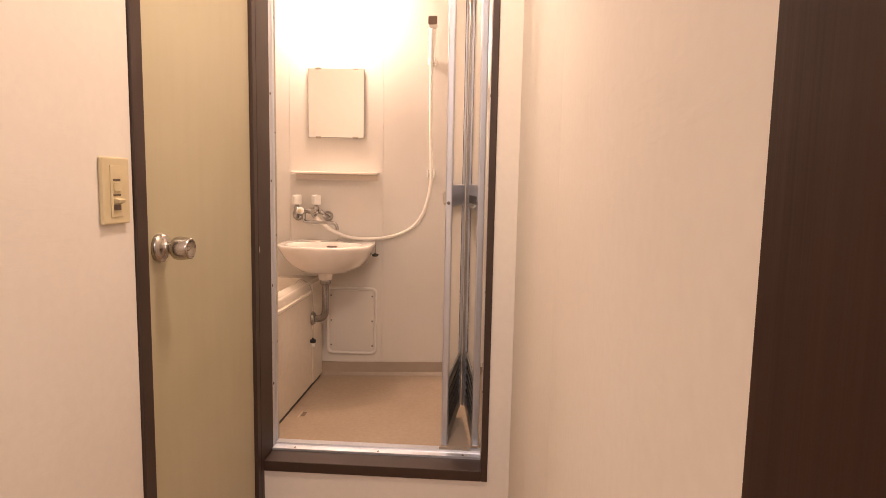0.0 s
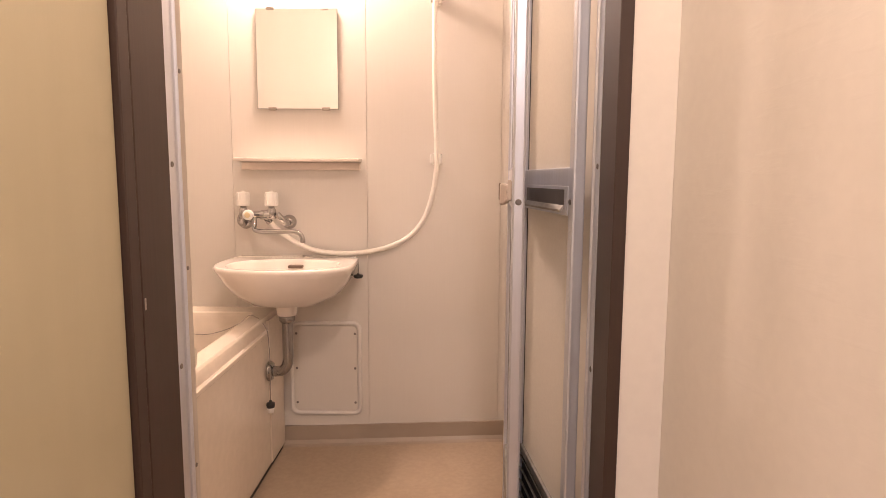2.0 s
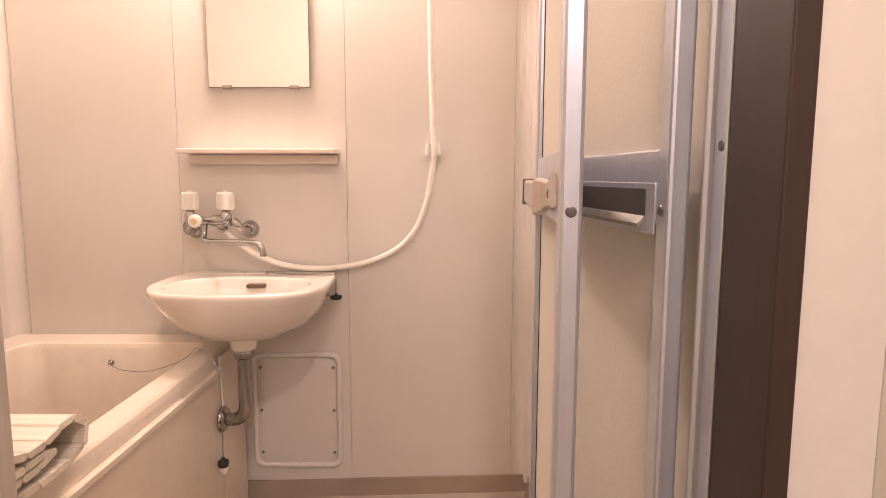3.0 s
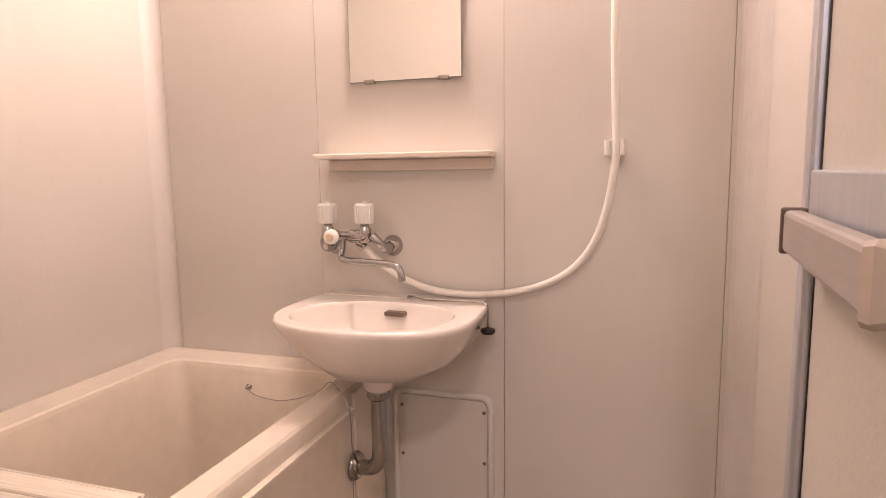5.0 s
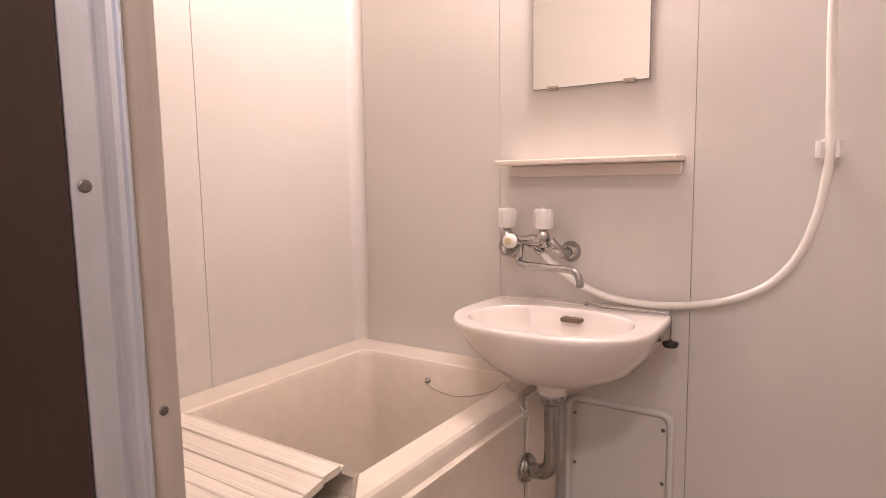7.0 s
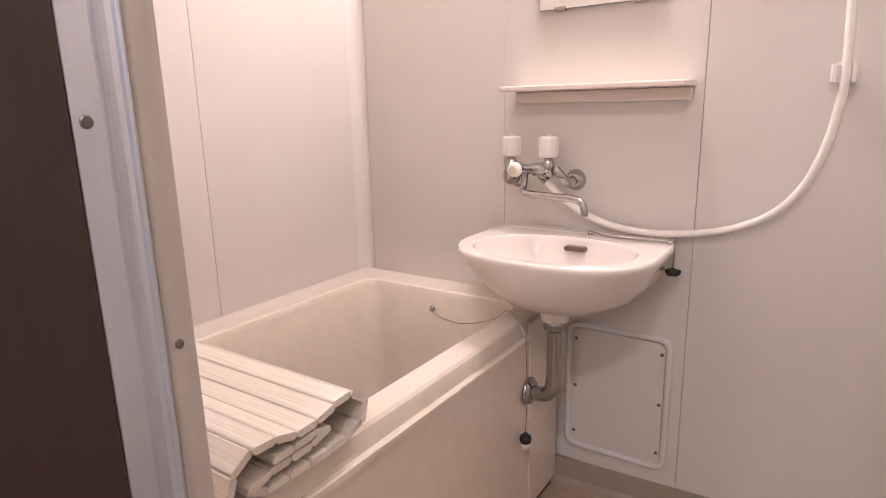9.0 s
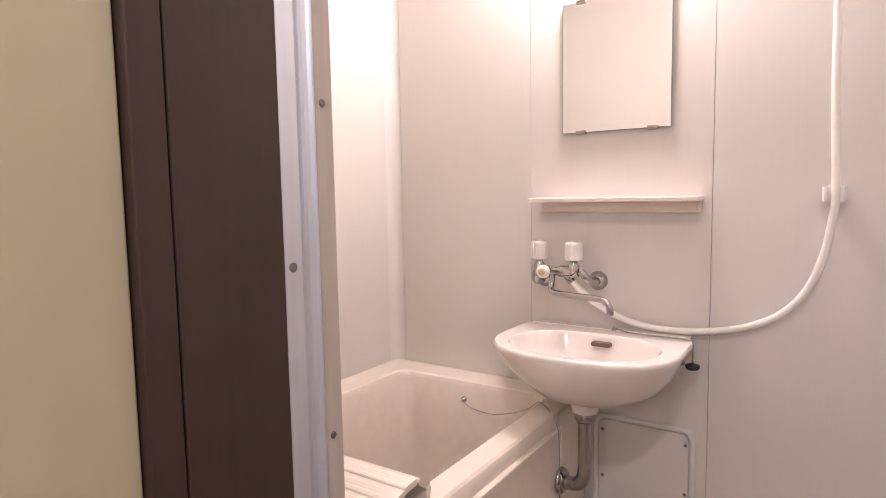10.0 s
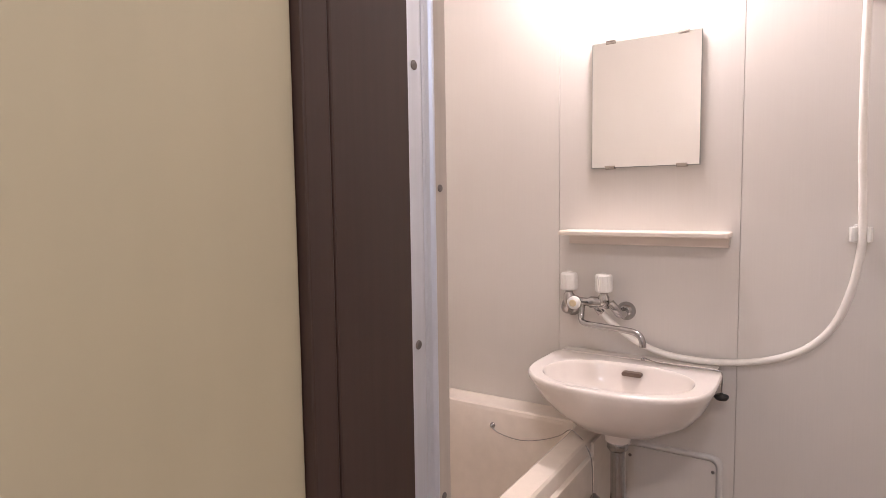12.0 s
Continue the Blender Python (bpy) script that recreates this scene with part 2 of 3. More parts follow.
fl = box(LEFT - 0.03, -0.23, 1.45, BACK + 0.03, 0.0, BFLOOR)
box(-0.23, RIGHT + 0.03, 1.45, BACK + 0.03, 0.0, BFLOOR, 0.0, fl)
tagged(link("bath_floor", sloped(fl), M_bathfloor), "beige moulded plastic bathroom floor", "floor", kind="structure")
tagged(link("bath_ceiling", box(LEFT - 0.03, RIGHT + 0.03, 1.475, BACK + 0.03, BCEIL, BCEIL + 0.03), M_bathceil), "white plastic bathroom ceiling", "ceiling", kind="structure")


def panelled(name, label, backing, panels):
    """A wall: a dark backing with laminated panels before it, a narrow joint between them."""
    w = tagged(link(name, backing, M_core), label, "wall", kind="structure")
    for b in panels:
        part("panel", b, M_panel, w)
    return w


G = 0.0005
cuts = [LEFT, -0.880, -0.400, 0.098, 0.593, RIGHT]
panelled("wall_back", "off-white laminated bathroom wall in tall panels", box(LEFT - 0.03, RIGHT + 0.03, BACK + 0.006, BACK + 0.03, BFLOOR, BCEIL),
         [box(a + G, b - G, BACK, BACK + 0.0055, BFLOOR + 0.075, BCEIL, 0.0008) for a, b in zip(cuts, cuts[1:])])
cuts = [1.475, 2.135, BACK]
panelled("wall_left", "off-white laminated bathroom wall beside the tub", box(LEFT - 0.03, LEFT - 0.006, 1.45, BACK + 0.005, BFLOOR, BCEIL),
         [box(LEFT - 0.0055, LEFT, a + G, b - G, BFLOOR, BCEIL, 0.0008) for a, b in zip(cuts, cuts[1:])])
cuts = [1.475, 2.10, BACK]
panelled("wall_right", "off-white laminated bathroom side wall", box(RIGHT + 0.006, RIGHT + 0.03, 1.45, BACK + 0.005, BFLOOR, BCEIL),
         [box(RIGHT, RIGHT + 0.0055, a + G, b - G, BFLOOR + 0.075, BCEIL, 0.0008) for a, b in zip(cuts, cuts[1:])])
front = tagged(link("wall_front", box(LEFT - 0.03, -0.165, 1.45, FRONT - 0.006, 0.0, BCEIL), M_core), "off-white bathroom wall beside the door", "wall", kind="structure")
part("panel", box(LEFT, -0.101, FRONT + 0.003, FRONT + 0.0085, BFLOOR, BCEIL, 0.0008), M_panel, front)
part("panel", box(0.6425, RIGHT, FRONT + 0.003, FRONT + 0.0085, BFLOOR, BCEIL, 0.0008), M_panel, front)
part("panel", box(-0.1005, 0.642, 1.45, FRONT + 0.0085, DOOR_TOP + 0.03, BCEIL, 0.0008), M_panel, front)
part("panel", box(-0.1005, 0.642, 1.452, FRONT + 0.0085, 0.0, SILL - 0.026, 0.0008), M_panel, front)


def cove(name, cx, cy, sx, sy, r):
    """A concave corner moulding from floor to ceiling."""
    arc = [(cx + sx * r * (1 - math.sin(radians(a))), cy + sy * r * (1 - math.cos(radians(a)))) for a in range(0, 91, 10)]
    return tagged(link(name, prism([(cx, cy)] + arc, BFLOOR + 0.08, BCEIL, "z"), M_cove, smooth=False), "white plastic corner moulding between wall panels", "trim", kind="structure")


cove("trim_corner_left", LEFT + 0.0005, BACK - 0.0005, 1, -1, 0.036)
cove("trim_corner_right", RIGHT - 0.0005, BACK - 0.0005, -1, -1, 0.05)
sk = [(BACK - 0.012, BFLOOR + 0.018), (BACK - 0.010, BFLOOR + 0.072), (BACK + 0.005, BFLOOR + 0.072), (BACK + 0.005, BFLOOR), (BACK - 0.035, BFLOOR), (BACK - 0.02, BFLOOR + 0.005)]
tagged(link("baseboard", sloped(prism(sk, -0.232, RIGHT, "x")), M_base), "beige plastic skirting along the back wall", "baseboard", kind="structure")
sk = [(RIGHT - 0.012, BFLOOR + 0.018), (RIGHT - 0.010, BFLOOR + 0.072), (RIGHT + 0.005, BFLOOR + 0.072), (RIGHT + 0.005, BFLOOR), (RIGHT - 0.035, BFLOOR), (RIGHT - 0.02, BFLOOR + 0.005)]
tagged(link("baseboard", sloped(prism(sk, FRONT + 0.01, BACK - 0.012, "y")), M_base), "beige plastic skirting along the side wall", "baseboard", kind="structure")

# ---------------------------------------------------------------- hall shell
tagged(link("floor", box(-0.3, 1.7, -3.2, 1.45, -0.05, 0.0), M_hallfloor), "brown wood-pattern vinyl hall floor", "floor", kind="structure")
tagged(link("ceiling", box(-0.3, 1.7, -3.2, 1.45, HCEIL, HCEIL + 0.05), M_hallceil), "white papered hall ceiling", "ceiling", kind="structure")
tagged(link("wall_hall_left", box(HL - 0.1, HL, -3.2, 0.688, 0, HCEIL), M_wallpaper), "cream textured wallpaper on the hall wall", "wall", kind="structure")
tagged(link("wall_over_door", box(HL - 0.1, HL, 0.688, 1.334, 2.06, HCEIL), M_wallpaper), "cream wallpapered wall over the tan door", "wall", kind="structure")
bend = [(HR - 0.006, HFRONT + 0.1), (HR - 0.006, HFRONT), (0.775, 0.774), (HR, -0.274), (HR + 0.1, -0.274), (HR + 0.1, HFRONT + 0.1)]
tagged(link("wall_hall_right", prism(bend, 0, HCEIL, "z"), M_wallpaper), "cream wallpapered hall wall with fine wrinkled relief", "wall", kind="structure")
tagged(link("wall_room_right", box(1.6, 1.7, -3.2, -0.25, 0, HCEIL), M_wallpaper), "cream wallpapered room wall", "wall", kind="structure")
tagged(link("wall_room_end", box(HR + 0.1, 1.6, -0.27, -0.17, 0, HCEIL), M_wallpaper), "cream wallpapered room wall", "wall", kind="structure")
tagged(link("wall_room_back", box(-0.3, 1.7, -3.3, -3.2, 0, HCEIL), M_wallpaper), "cream wallpapered room wall", "wall", kind="structure")
hf = tagged(link("wall_hall_end", box(0.6605, HR - 0.0065, HFRONT, 1.445, 0, HCEIL), M_wallpaper), "cream wallpapered wall round the bathroom door", "wall", kind="structure")
part("panel", box(-0.16, 0.6605, HFRONT, 1.445, 2.05, HCEIL), M_wallpaper, hf)
part("panel", box(-0.06, 0.6605, HFRONT, 1.445, 0, SILL - 0.036), M_wallpaper, hf)

# ---------------------------------------------------------------- bathroom door frame
dc = thing("bathroom_door_casing", "dark brown painted wooden casing round the bathroom door", "door frame", (0.3, 1.4, SILL - 0.022), kind="structure")
dc.location = (0, 0, 0)
part("side_board", box(-0.16, -0.056, 1.336, 1.4435, 0, 2.05, 0.002), M_dark, dc)
part("side_board", box(DOOR_R, 0.660, CFRONT, 1.4405, SILL - 0.036, 2.05, 0.002), M_dark, dc)
part("sill_board", box(-0.0555, DOOR_R, CFRONT, 1.4405, SILL - 0.036, SILL - 0.002, 0.002), M_dark, dc)
part("head_board", box(-0.0555, DOOR_R, CFRONT, 1.4405, 2.03, 2.05, 0.002), M_dark, dc)

fr = thing("bathroom_door_frame", "worn aluminium frame of the folding bathroom door", "door frame", kind="structure")


def channel(x, side):
    """An upright of the frame: a flat band, a hollow and a thin rib beside the opening."""
    pts = [(-0.042, 0), (-0.001, 0), (0, 0.001), (0, 0.0225), (-0.0015, 0.0255), (-0.0040, 0.0290), (-0.0055, 0.0335), (-0.0050, 0.0380), (-0.0025, 0.0415),
           (0.0005, 0.0430), (0.0015, 0.0440), (0.0015, 0.0460), (0, 0.0465), (-0.042, 0.0465)]
    return prism([(x + side * u, 1.444 + v * 0.94) for u, v in pts], SILL, DOOR_TOP, "z")


lj = part("jamb", channel(DOOR_L, 1), M_alu, fr)
rj = part("jamb", channel(DOOR_R, -1), M_alu, fr)
ls = part("jamb_strip", box(-0.100, -0.0595, 1.4895, 1.516, SILL, DOOR_TOP, 0.0015), M_strip, fr, "beige inner strip of the frame")
part("jamb_strip", box(0.643, 0.654, 1.4895, 1.496, SILL, DOOR_TOP, 0.0015), M_strip, fr)
# black filler put in for the dark, shaded gap behind the jamb
part("seal", box(-0.098, -0.0612, 1.4877, 1.4893, SILL, DOOR_TOP), M_black, fr, "black line painting the shaded gap between frame and strip")
part("head", box(-0.098, 0.68, 1.441, 1.496, DOOR_TOP, 2.029, 0.002), M_alu, fr)
part("sill", prism([(1.430, SILL - 0.0015), (1.430, SILL + 0.006), (1.448, SILL + 0.008), (1.450, SILL + 0.004), (1.464, SILL + 0.004), (1.466, SILL + 0.010), (1.494, SILL + 0.010), (1.496, SILL - 0.025), (1.447, SILL - 0.025), (1.447, SILL - 0.0015)], DOOR_L + 0.002, DOOR_R - 0.002, "x"), M_alu, fr)
for z in (0.47, 0.80, 1.141, 1.416, 1.75):
    screw(lj, Matrix.Translation((DOOR_L, 1.4535, z)) @ pose(0, 0, 0, 0, 90), 0.0048)
    screw(rj, Matrix.Translation((DOOR_R, 1.4535, z)) @ pose(0, 0, 0, 0, -90), 0.0048)
for z in (0.60, 0.962, 1.298, 1.66):
    screw(ls, Matrix.Translation((-0.0595, 1.501, z)) @ pose(0, 0, 0, 0, 90))


for x in (0.02, 0.30, 0.58):
    screw(fr, Matrix.Translation((x, 1.439, SILL + 0.0068)))
part("strike", box(-0.0563, -0.0552, 1.3405, 1.3450, 0.922, 0.940, 0.0004), M_steel, dc, "small worn steel strike")

# ---------------------------------------------------------------- folding door
def door_panel(owner, label, w, mid0, mid1):
    """One leaf, its width along local x: stiles, rails and two frosted panes."""
    root = part("leaf", box(0, 0.026, -0.011, 0.011, 0, 1.735, 0.004), M_alu, owner, label)
    part("stile", box(w - 0.026, w, -0.011, 0.011, 0, 1.735, 0.004), M_alu, root)
    for z0, z1 in ((0, 0.05), (mid0, mid1), (1.70, 1.735)):
        part("rail", box(0.026, w - 0.026, -0.009, 0.009, z0, z1, 0.002), M_aludark if z0 == 0 else M_alu, root)
    part("rail", box(0.026, w - 0.026, -0.009, 0.009, 0.205, 0.225, 0.002), M_aludark, root)
    for z0, z1 in ((0.223, mid0 + 0.002), (mid1 - 0.002, 1.702)):
        part("pane", box(0.024, w - 0.024, -0.002, 0.002, z0, z1), M_frost, root).visible_shadow = False
    part("vent_screen", box(0.024, w - 0.024, -0.002, 0.002, 0.048, 0.207), M_black, root, "black vent screen")
    for k in range(5):
        z = 0.066 + 0.031 * k
        part("louvre", prism([(-0.009, z - 0.006), (-0.008, z - 0.008), (0.009, z + 0.006), (0.008, z + 0.008)], 0.027, w - 0.027, "x"), M_aludark, root)
    for x in (0.03, w - 0.03):
        part("gasket", box(x - 0.002, x + 0.0005, -0.0032, 0.0032, 0.05, 1.70), M_black, root)
    return root


fd = thing("folding_door", "folded-open aluminium bathroom door with frosted panes", "door", (0.55, 1.47, SILL + 0.012), kind="structure")
Z0 = SILL + 0.012


def leaf_at(ob, x0, y0, x1, y1):
    ob.matrix_basis = pose(x0 - 0.55, y0 - 1.47, 0.004, 0, 0, math.degrees(math.atan2(y1 - y0, x1 - x0)))


W_LEAF = 0.383
a = door_panel(fd, "leaf hinged to the jamb", W_LEAF, 0.80, 0.875)
leaf_at(a, 0.619, 1.490, 0.579, 1.869)
b = door_panel(fd, "free leaf with a grey pull bar", W_LEAF, 0.80, 0.875)
leaf_at(b, 0.515, 1.482, 0.546, 1.863)
part("hinge_strip", box(0.010, 0.030, 0.387, 0.399, 0.004, 1.735, 0.002), M_aludark, fd, "grey hinge strip joining the leaves")
part("guide", prism([(-0.05, 0.0), (0.052, 0.0), (0.02, 0.26), (-0.02, 0.26)], 0.0, 0.012, "z"), M_base, fd, "pale plastic guide under the leaves").location = (0, 0, -0.005)
# recessed pull in the hinged leaf
pull = part("recessed_pull", box(0.03, 0.352, 0.0085, 0.0105, 0.79, 0.842, 0.0008), M_alu, a, "grey recessed pull plate")
cup = part("recess", box(0.05, 0.33, 0.0104, 0.0114, 0.803, 0.836, 0.0003), M_screw, a)
part("lip", prism([(0.0106, 0.802), (0.018, 0.796), (0.019, 0.800), (0.0112, 0.808)], 0.05, 0.33, "x"), M_aludark, a)
screw(a, Matrix.Translation((0.013, 0.0113, 0.815)) @ pose(0, 0, 0, -90), 0.0055)
screw(b, Matrix.Translation((0.0, 0.0, 0.815)) @ pose(0, 0, 0, 0, -90), 0.0055)
# pull bar on the bath side of the free leaf
bar = part("pull_bar", box(0.082, 0.334, 0.014, 0.030, 0.809, 0.843, 0.004), M_bar, b, "grey satin aluminium pull bar")
part("end_cap", box(0.333, 0.338, 0.0125, 0.0320, 0.807, 0.845, 0.002), M_brownplastic, bar, "brown end cap")
rings = []
for x, y, hz, dx, dy in ((0.022, 0.0112, 0.017, 0, 0.007), (0.044, 0.0112, 0.017, 0, 0.007), (0.047, 0.0112, 0.0160, -0.001, 0.006), (0.056, 0.0120, 0.0145, -0.002, 0.006), (0.066, 0.0135, 0.0145, -0.003, 0.006), (0.075, 0.0160, 0.0175, -0.004, 0.007), (0.082, 0.0200, 0.0200, -0.004, 0.009), (0.088, 0.0240, 0.0195, -0.002, 0.0075)):
    zc = 0.826 + 0.14 * (0.088 - x)
    rings.append([(x, y, zc - hz + 0.003), (x, y, zc + hz - 0.003), (x + dx * 0.2, y + dy * 0.2, zc + hz), (x + dx * 0.8, y + dy * 0.8, zc + hz), (x + dx, y + dy, zc + hz - 0.003), (x + dx, y + dy, zc - hz + 0.003), (x + dx * 0.8, y + dy * 0.8, zc - hz), (x + dx * 0.2, y + dy * 0.2, zc - hz)])
part("bracket", loft(rings, True, True), M_bracket, bar, "curved beige plastic bracket")
part("bracket", box(0.316, 0.328, 0.0092, 0.0142, 0.815, 0.836, 0.002), M_bracket, bar)
screw(bar, Matrix.Translation((0.050, 0.0175, 0.831)) @ pose(0, 0, 0, -90), 0.005)

# ---------------------------------------------------------------- bathtub
TZ = 0.635


def tub_ring(x0, x1, y0, y1, r, z):
    return [(x, y, z) for x, y in rounded(x0, x1, y0, y1, r, 6)]


tub = thing("bathtub", "cream plastic bathtub with a flat front panel", "bathtub", (-0.57, 2.1, BFLOOR))
tub.location = (0, 0, 0)
TX0, TX1, TY0, TY1 = LEFT + 0.001, -0.238, FRONT + 0.0095, BACK - 0.001
ix0, ix1, iy0, iy1 = -0.822, -0.303, 1.56, 2.602
rings = [tub_ring(TX0, TX1, TY0, TY1, 0.006, TZ - 0.045), tub_ring(TX0, TX1, TY0, TY1, 0.006, TZ - 0.006), tub_ring(TX0 + 0.005, TX1 - 0.005, TY0 + 0.005, TY1 - 0.005, 0.006, TZ),
         tub_ring(ix0 - 0.006, ix1 + 0.006, iy0 - 0.006, iy1 + 0.006, 0.045, TZ), tub_ring(ix0, ix1, iy0, iy1, 0.042, TZ - 0.004), tub_ring(ix0 + 0.004, ix1 - 0.004, iy0 + 0.004, iy1 - 0.004, 0.042, TZ - 0.014)]
for f, z in ((0.02, 0.50), (0.04, 0.30), (0.055, 0.18), (0.075, 0.135), (0.11, 0.12)):
    rings.append(tub_ring(ix0 + f, ix1 - f, iy0 + f, iy1 - f, 0.045 + f * 0.5, z))
part("basin", loft(rings), M_tub, tub, smooth=False)
for p in tub.children[0].data.polygons:
    p.use_smooth = p.center.z < TZ - 0.012 and abs(p.normal.z) < 0.9
apr = [(-0.262, 0.5895), (-0.2285, 0.5895), (-0.2255, 0.587), (-0.2255, 0.575), (-0.232, 0.569), (-0.231, BFLOOR + 0.014), (-0.262, BFLOOR + 0.014)]
part("front_panel", prism(apr, TY0, 2.515, "y"), M_tub, tub, "flat cream front panel with a moulded top ledge")
part("end_filler", box(-0.2375, -0.2268, 2.5156, BACK - 0.014, BFLOOR + 0.014, 0.622, 0.002), M_tub, tub, "narrow cream filler beside the wall")
# solid black strip that paints the shade in the gap below the panel
part("gap_strip", box(-0.26, -0.2312, TY0, BACK - 0.036, BFLOOR - 0.001, BFLOOR + 0.0135), M_black, tub, "black strip standing in for the shade in the gap under the panel")

# chain and plug of the tub
pc = thing("bath_plug", "black rubber bath plug hanging on a bead chain over the tub", "bath plug")
part("anchor", lathe([(0, 0), (0.009, 0), (0.009, 0.004), (0.005, 0.007), (0.004, 0.014), (0, 0.015)], 16, Matrix.Translation((-0.577, 2.594, 0.578)) @ pose(0, 0, 0, 90)), M_chrome, pc, smooth=True)
part("chain", tube([(-0.577, 2.581, 0.576), (-0.54, 2.576, 0.562), (-0.47, 2.570, 0.559), (-0.40, 2.565, 0.577), (-0.34, 2.55, 0.607), (-0.300, 2.53, TZ + 0.004), (-0.262, 2.50, TZ + 0.003), (-0.242, 2.485, TZ - 0.008), (-0.221, 2.475, 0.595), (-0.213, 2.465, 0.53), (-0.210, 2.46, 0.44), (-0.211, 2.458, 0.358)], 0.0014, 8, 6), M_dullchrome, pc)
part("plug", lathe([(0, 0.018), (0.004, 0.018), (0.006, 0.010), (0.014, 0.008), (0.015, 0.0), (0.013, -0.008), (0, -0.008)], 20, Matrix.Translation((-0.211, 2.458, 0.340))), M_black, pc, smooth=True)
part("plug_foot", lathe([(0.011, 0), (0.012, -0.004), (0.010, -0.018), (0, -0.020)], 20, Matrix.Translation((-0.211, 2.458, 0.332))), M_white, pc, smooth=True)


# rolled bath cover: slats laid along a flattened spiral
cover = thing("bath_cover", "rolled-up cream slatted bath cover lying across the tub", "bath cover")
spiral = [(1.705, 0.680), (1.790, 0.684), (1.818, 0.677), (1.800, 0.667), (1.700, 0.665), (1.664, 0.659), (1.672, 0.642), (1.862, 0.642), (1.890, 0.656), (1.899, 0.684), (1.886, 0.702), (1.858, 0.713), (1.820, 0.706),
          (1.780, 0.697), (1.740, 0.698), (1.700, 0.714), (1.660, 0.708), (1.634, 0.680), (1.632, 0.645), (1.600, 0.638)]
SLAT, TH = 0.0390, 0.0115
path = [Vector((0, *p)) for p in spiral]
lens = [(q - p).length for p, q in zip(path, path[1:])]


def along(s):
    for p, q, l in zip(path, path[1:], lens):
        if s <= l:
            return p.lerp(q, s / l)
        s -= l
    return path[-1]


total = sum(lens)
count = int(total / SLAT)
slat_mesh = None
for i in range(count):
    p, q = along(i * SLAT), along((i + 1) * SLAT)
    mid, ang = (p + q) / 2, math.degrees(math.atan2(q.z - p.z, q.y - p.y))
    m = pose(-0.556 + random.uniform(-0.003, 0.003), mid.y, mid.z + TH / 2, ang)
    if slat_mesh is None:
        h = SLAT / 2 - 0.0008
        outline = [(-h, -TH / 2 + 0.002), (-h + 0.002, -TH / 2), (h - 0.002, -TH / 2), (h, -TH / 2 + 0.002), (h, TH / 2 - 0.004), (h - 0.004, TH / 2), (-h + 0.004, TH / 2), (-h, TH / 2 - 0.004)]
        first = part("slat", prism(outline, -0.335, 0.335, "x"), M_slat, cover, at=m)
        slat_mesh = first.data
    else:
        s = new("slat", slat_mesh)
        s.matrix_basis = m
        s.parent = cover

# ---------------------------------------------------------------- wash basin
SX, SZ = -0.158, 0.830
sink = thing("wash_basin", "off-white ceramic wash basin on the back wall", "wash basin")


def sink_ring(w, y0, y1, z, p=2.6, n=56, side=0.0):
    """A rounded outline: straight along the wall, bowed to the front."""
    out = []
    cy, h = (y0 + y1) / 2, (y1 - y0) / 2
    for k in range(n):
        a = 2 * math.pi * k / n
        c, s = math.cos(a), math.sin(a)
        e = p if s < 0 else 7.0
        out.append((SX + w * math.copysign(abs(c) ** (2 / e), c) * (1 - side * max(0, s)), cy + h * math.copysign(abs(s) ** (2 / e), s), z))
    return out


def ellipse(w, h, cy, z, n=56, p=2.3, cx=SX):
    return [(cx + w * math.copysign(abs(math.cos(2 * math.pi * k / n)) ** (2 / p), math.cos(2 * math.pi * k / n)), cy + h * math.copysign(abs(math.sin(2 * math.pi * k / n)) ** (2 / p), math.sin(2 * math.pi * k / n)), z) for k in range(n)]


rings = [ellipse(0.045, 0.045, 2.50, 0.684), ellipse(0.122, 0.102, 2.512, 0.694), sink_ring(0.182, 2.382, 2.672, 0.725, 2.2), sink_ring(0.210, 2.347, 2.695, 0.764, 2.3), sink_ring(0.226, 2.330, 2.699, 0.798, 2.4, side=0.06),
         sink_ring(0.234, 2.322, 2.699, 0.815, 2.5, side=0.06), sink_ring(0.235, 2.321, 2.699, 0.823, 2.5, side=0.06), sink_ring(0.231, 2.326, 2.697, SZ, 2.5, side=0.06),
         ellipse(0.190, 0.131, 2.475, SZ - 0.0005), ellipse(0.188, 0.129, 2.475, SZ - 0.0025), ellipse(0.185, 0.126, 2.475, SZ - 0.010), ellipse(0.176, 0.118, 2.477, SZ - 0.04), ellipse(0.152, 0.098, 2.482, SZ - 0.085), ellipse(0.095, 0.065, 2.49, SZ - 0.118), ellipse(0.03, 0.03, 2.50, SZ - 0.128)]
bowl = part("bowl", loft(rings, True, True), M_ceramic, sink, smooth=True)
for p in bowl.data.polygons:
    p.use_smooth = not (p.normal.z > 0.97 and p.center.z > SZ - 0.003)
part("backrest", box(SX - 0.216, SX + 0.216, 2.655, 2.6985, SZ - 0.004, SZ + 0.002, 0.0015), M_ceramic, sink)
part("overflow_slot", prism(rounded(-0.173, -0.120, 0.800, 0.811, 0.005, 4), 2.580, 2.600, "y"), M_brownplastic, sink, "dark overflow slot")
part("drain", lathe([(0.02, 0), (0.02, 0.003), (0.012, 0.004), (0, 0.002)], 20, Matrix.Translation((SX, 2.50, SZ - 0.128))), M_chrome, sink, smooth=True)
part("drain_collar", lathe([(0.046, 0.689), (0.039, 0.680), (0.035, 0.652), (0.031, 0.648), (0, 0.648)], 24, Matrix.Translation((SX, 2.50, 0))), M_ceramic, sink, smooth=True)

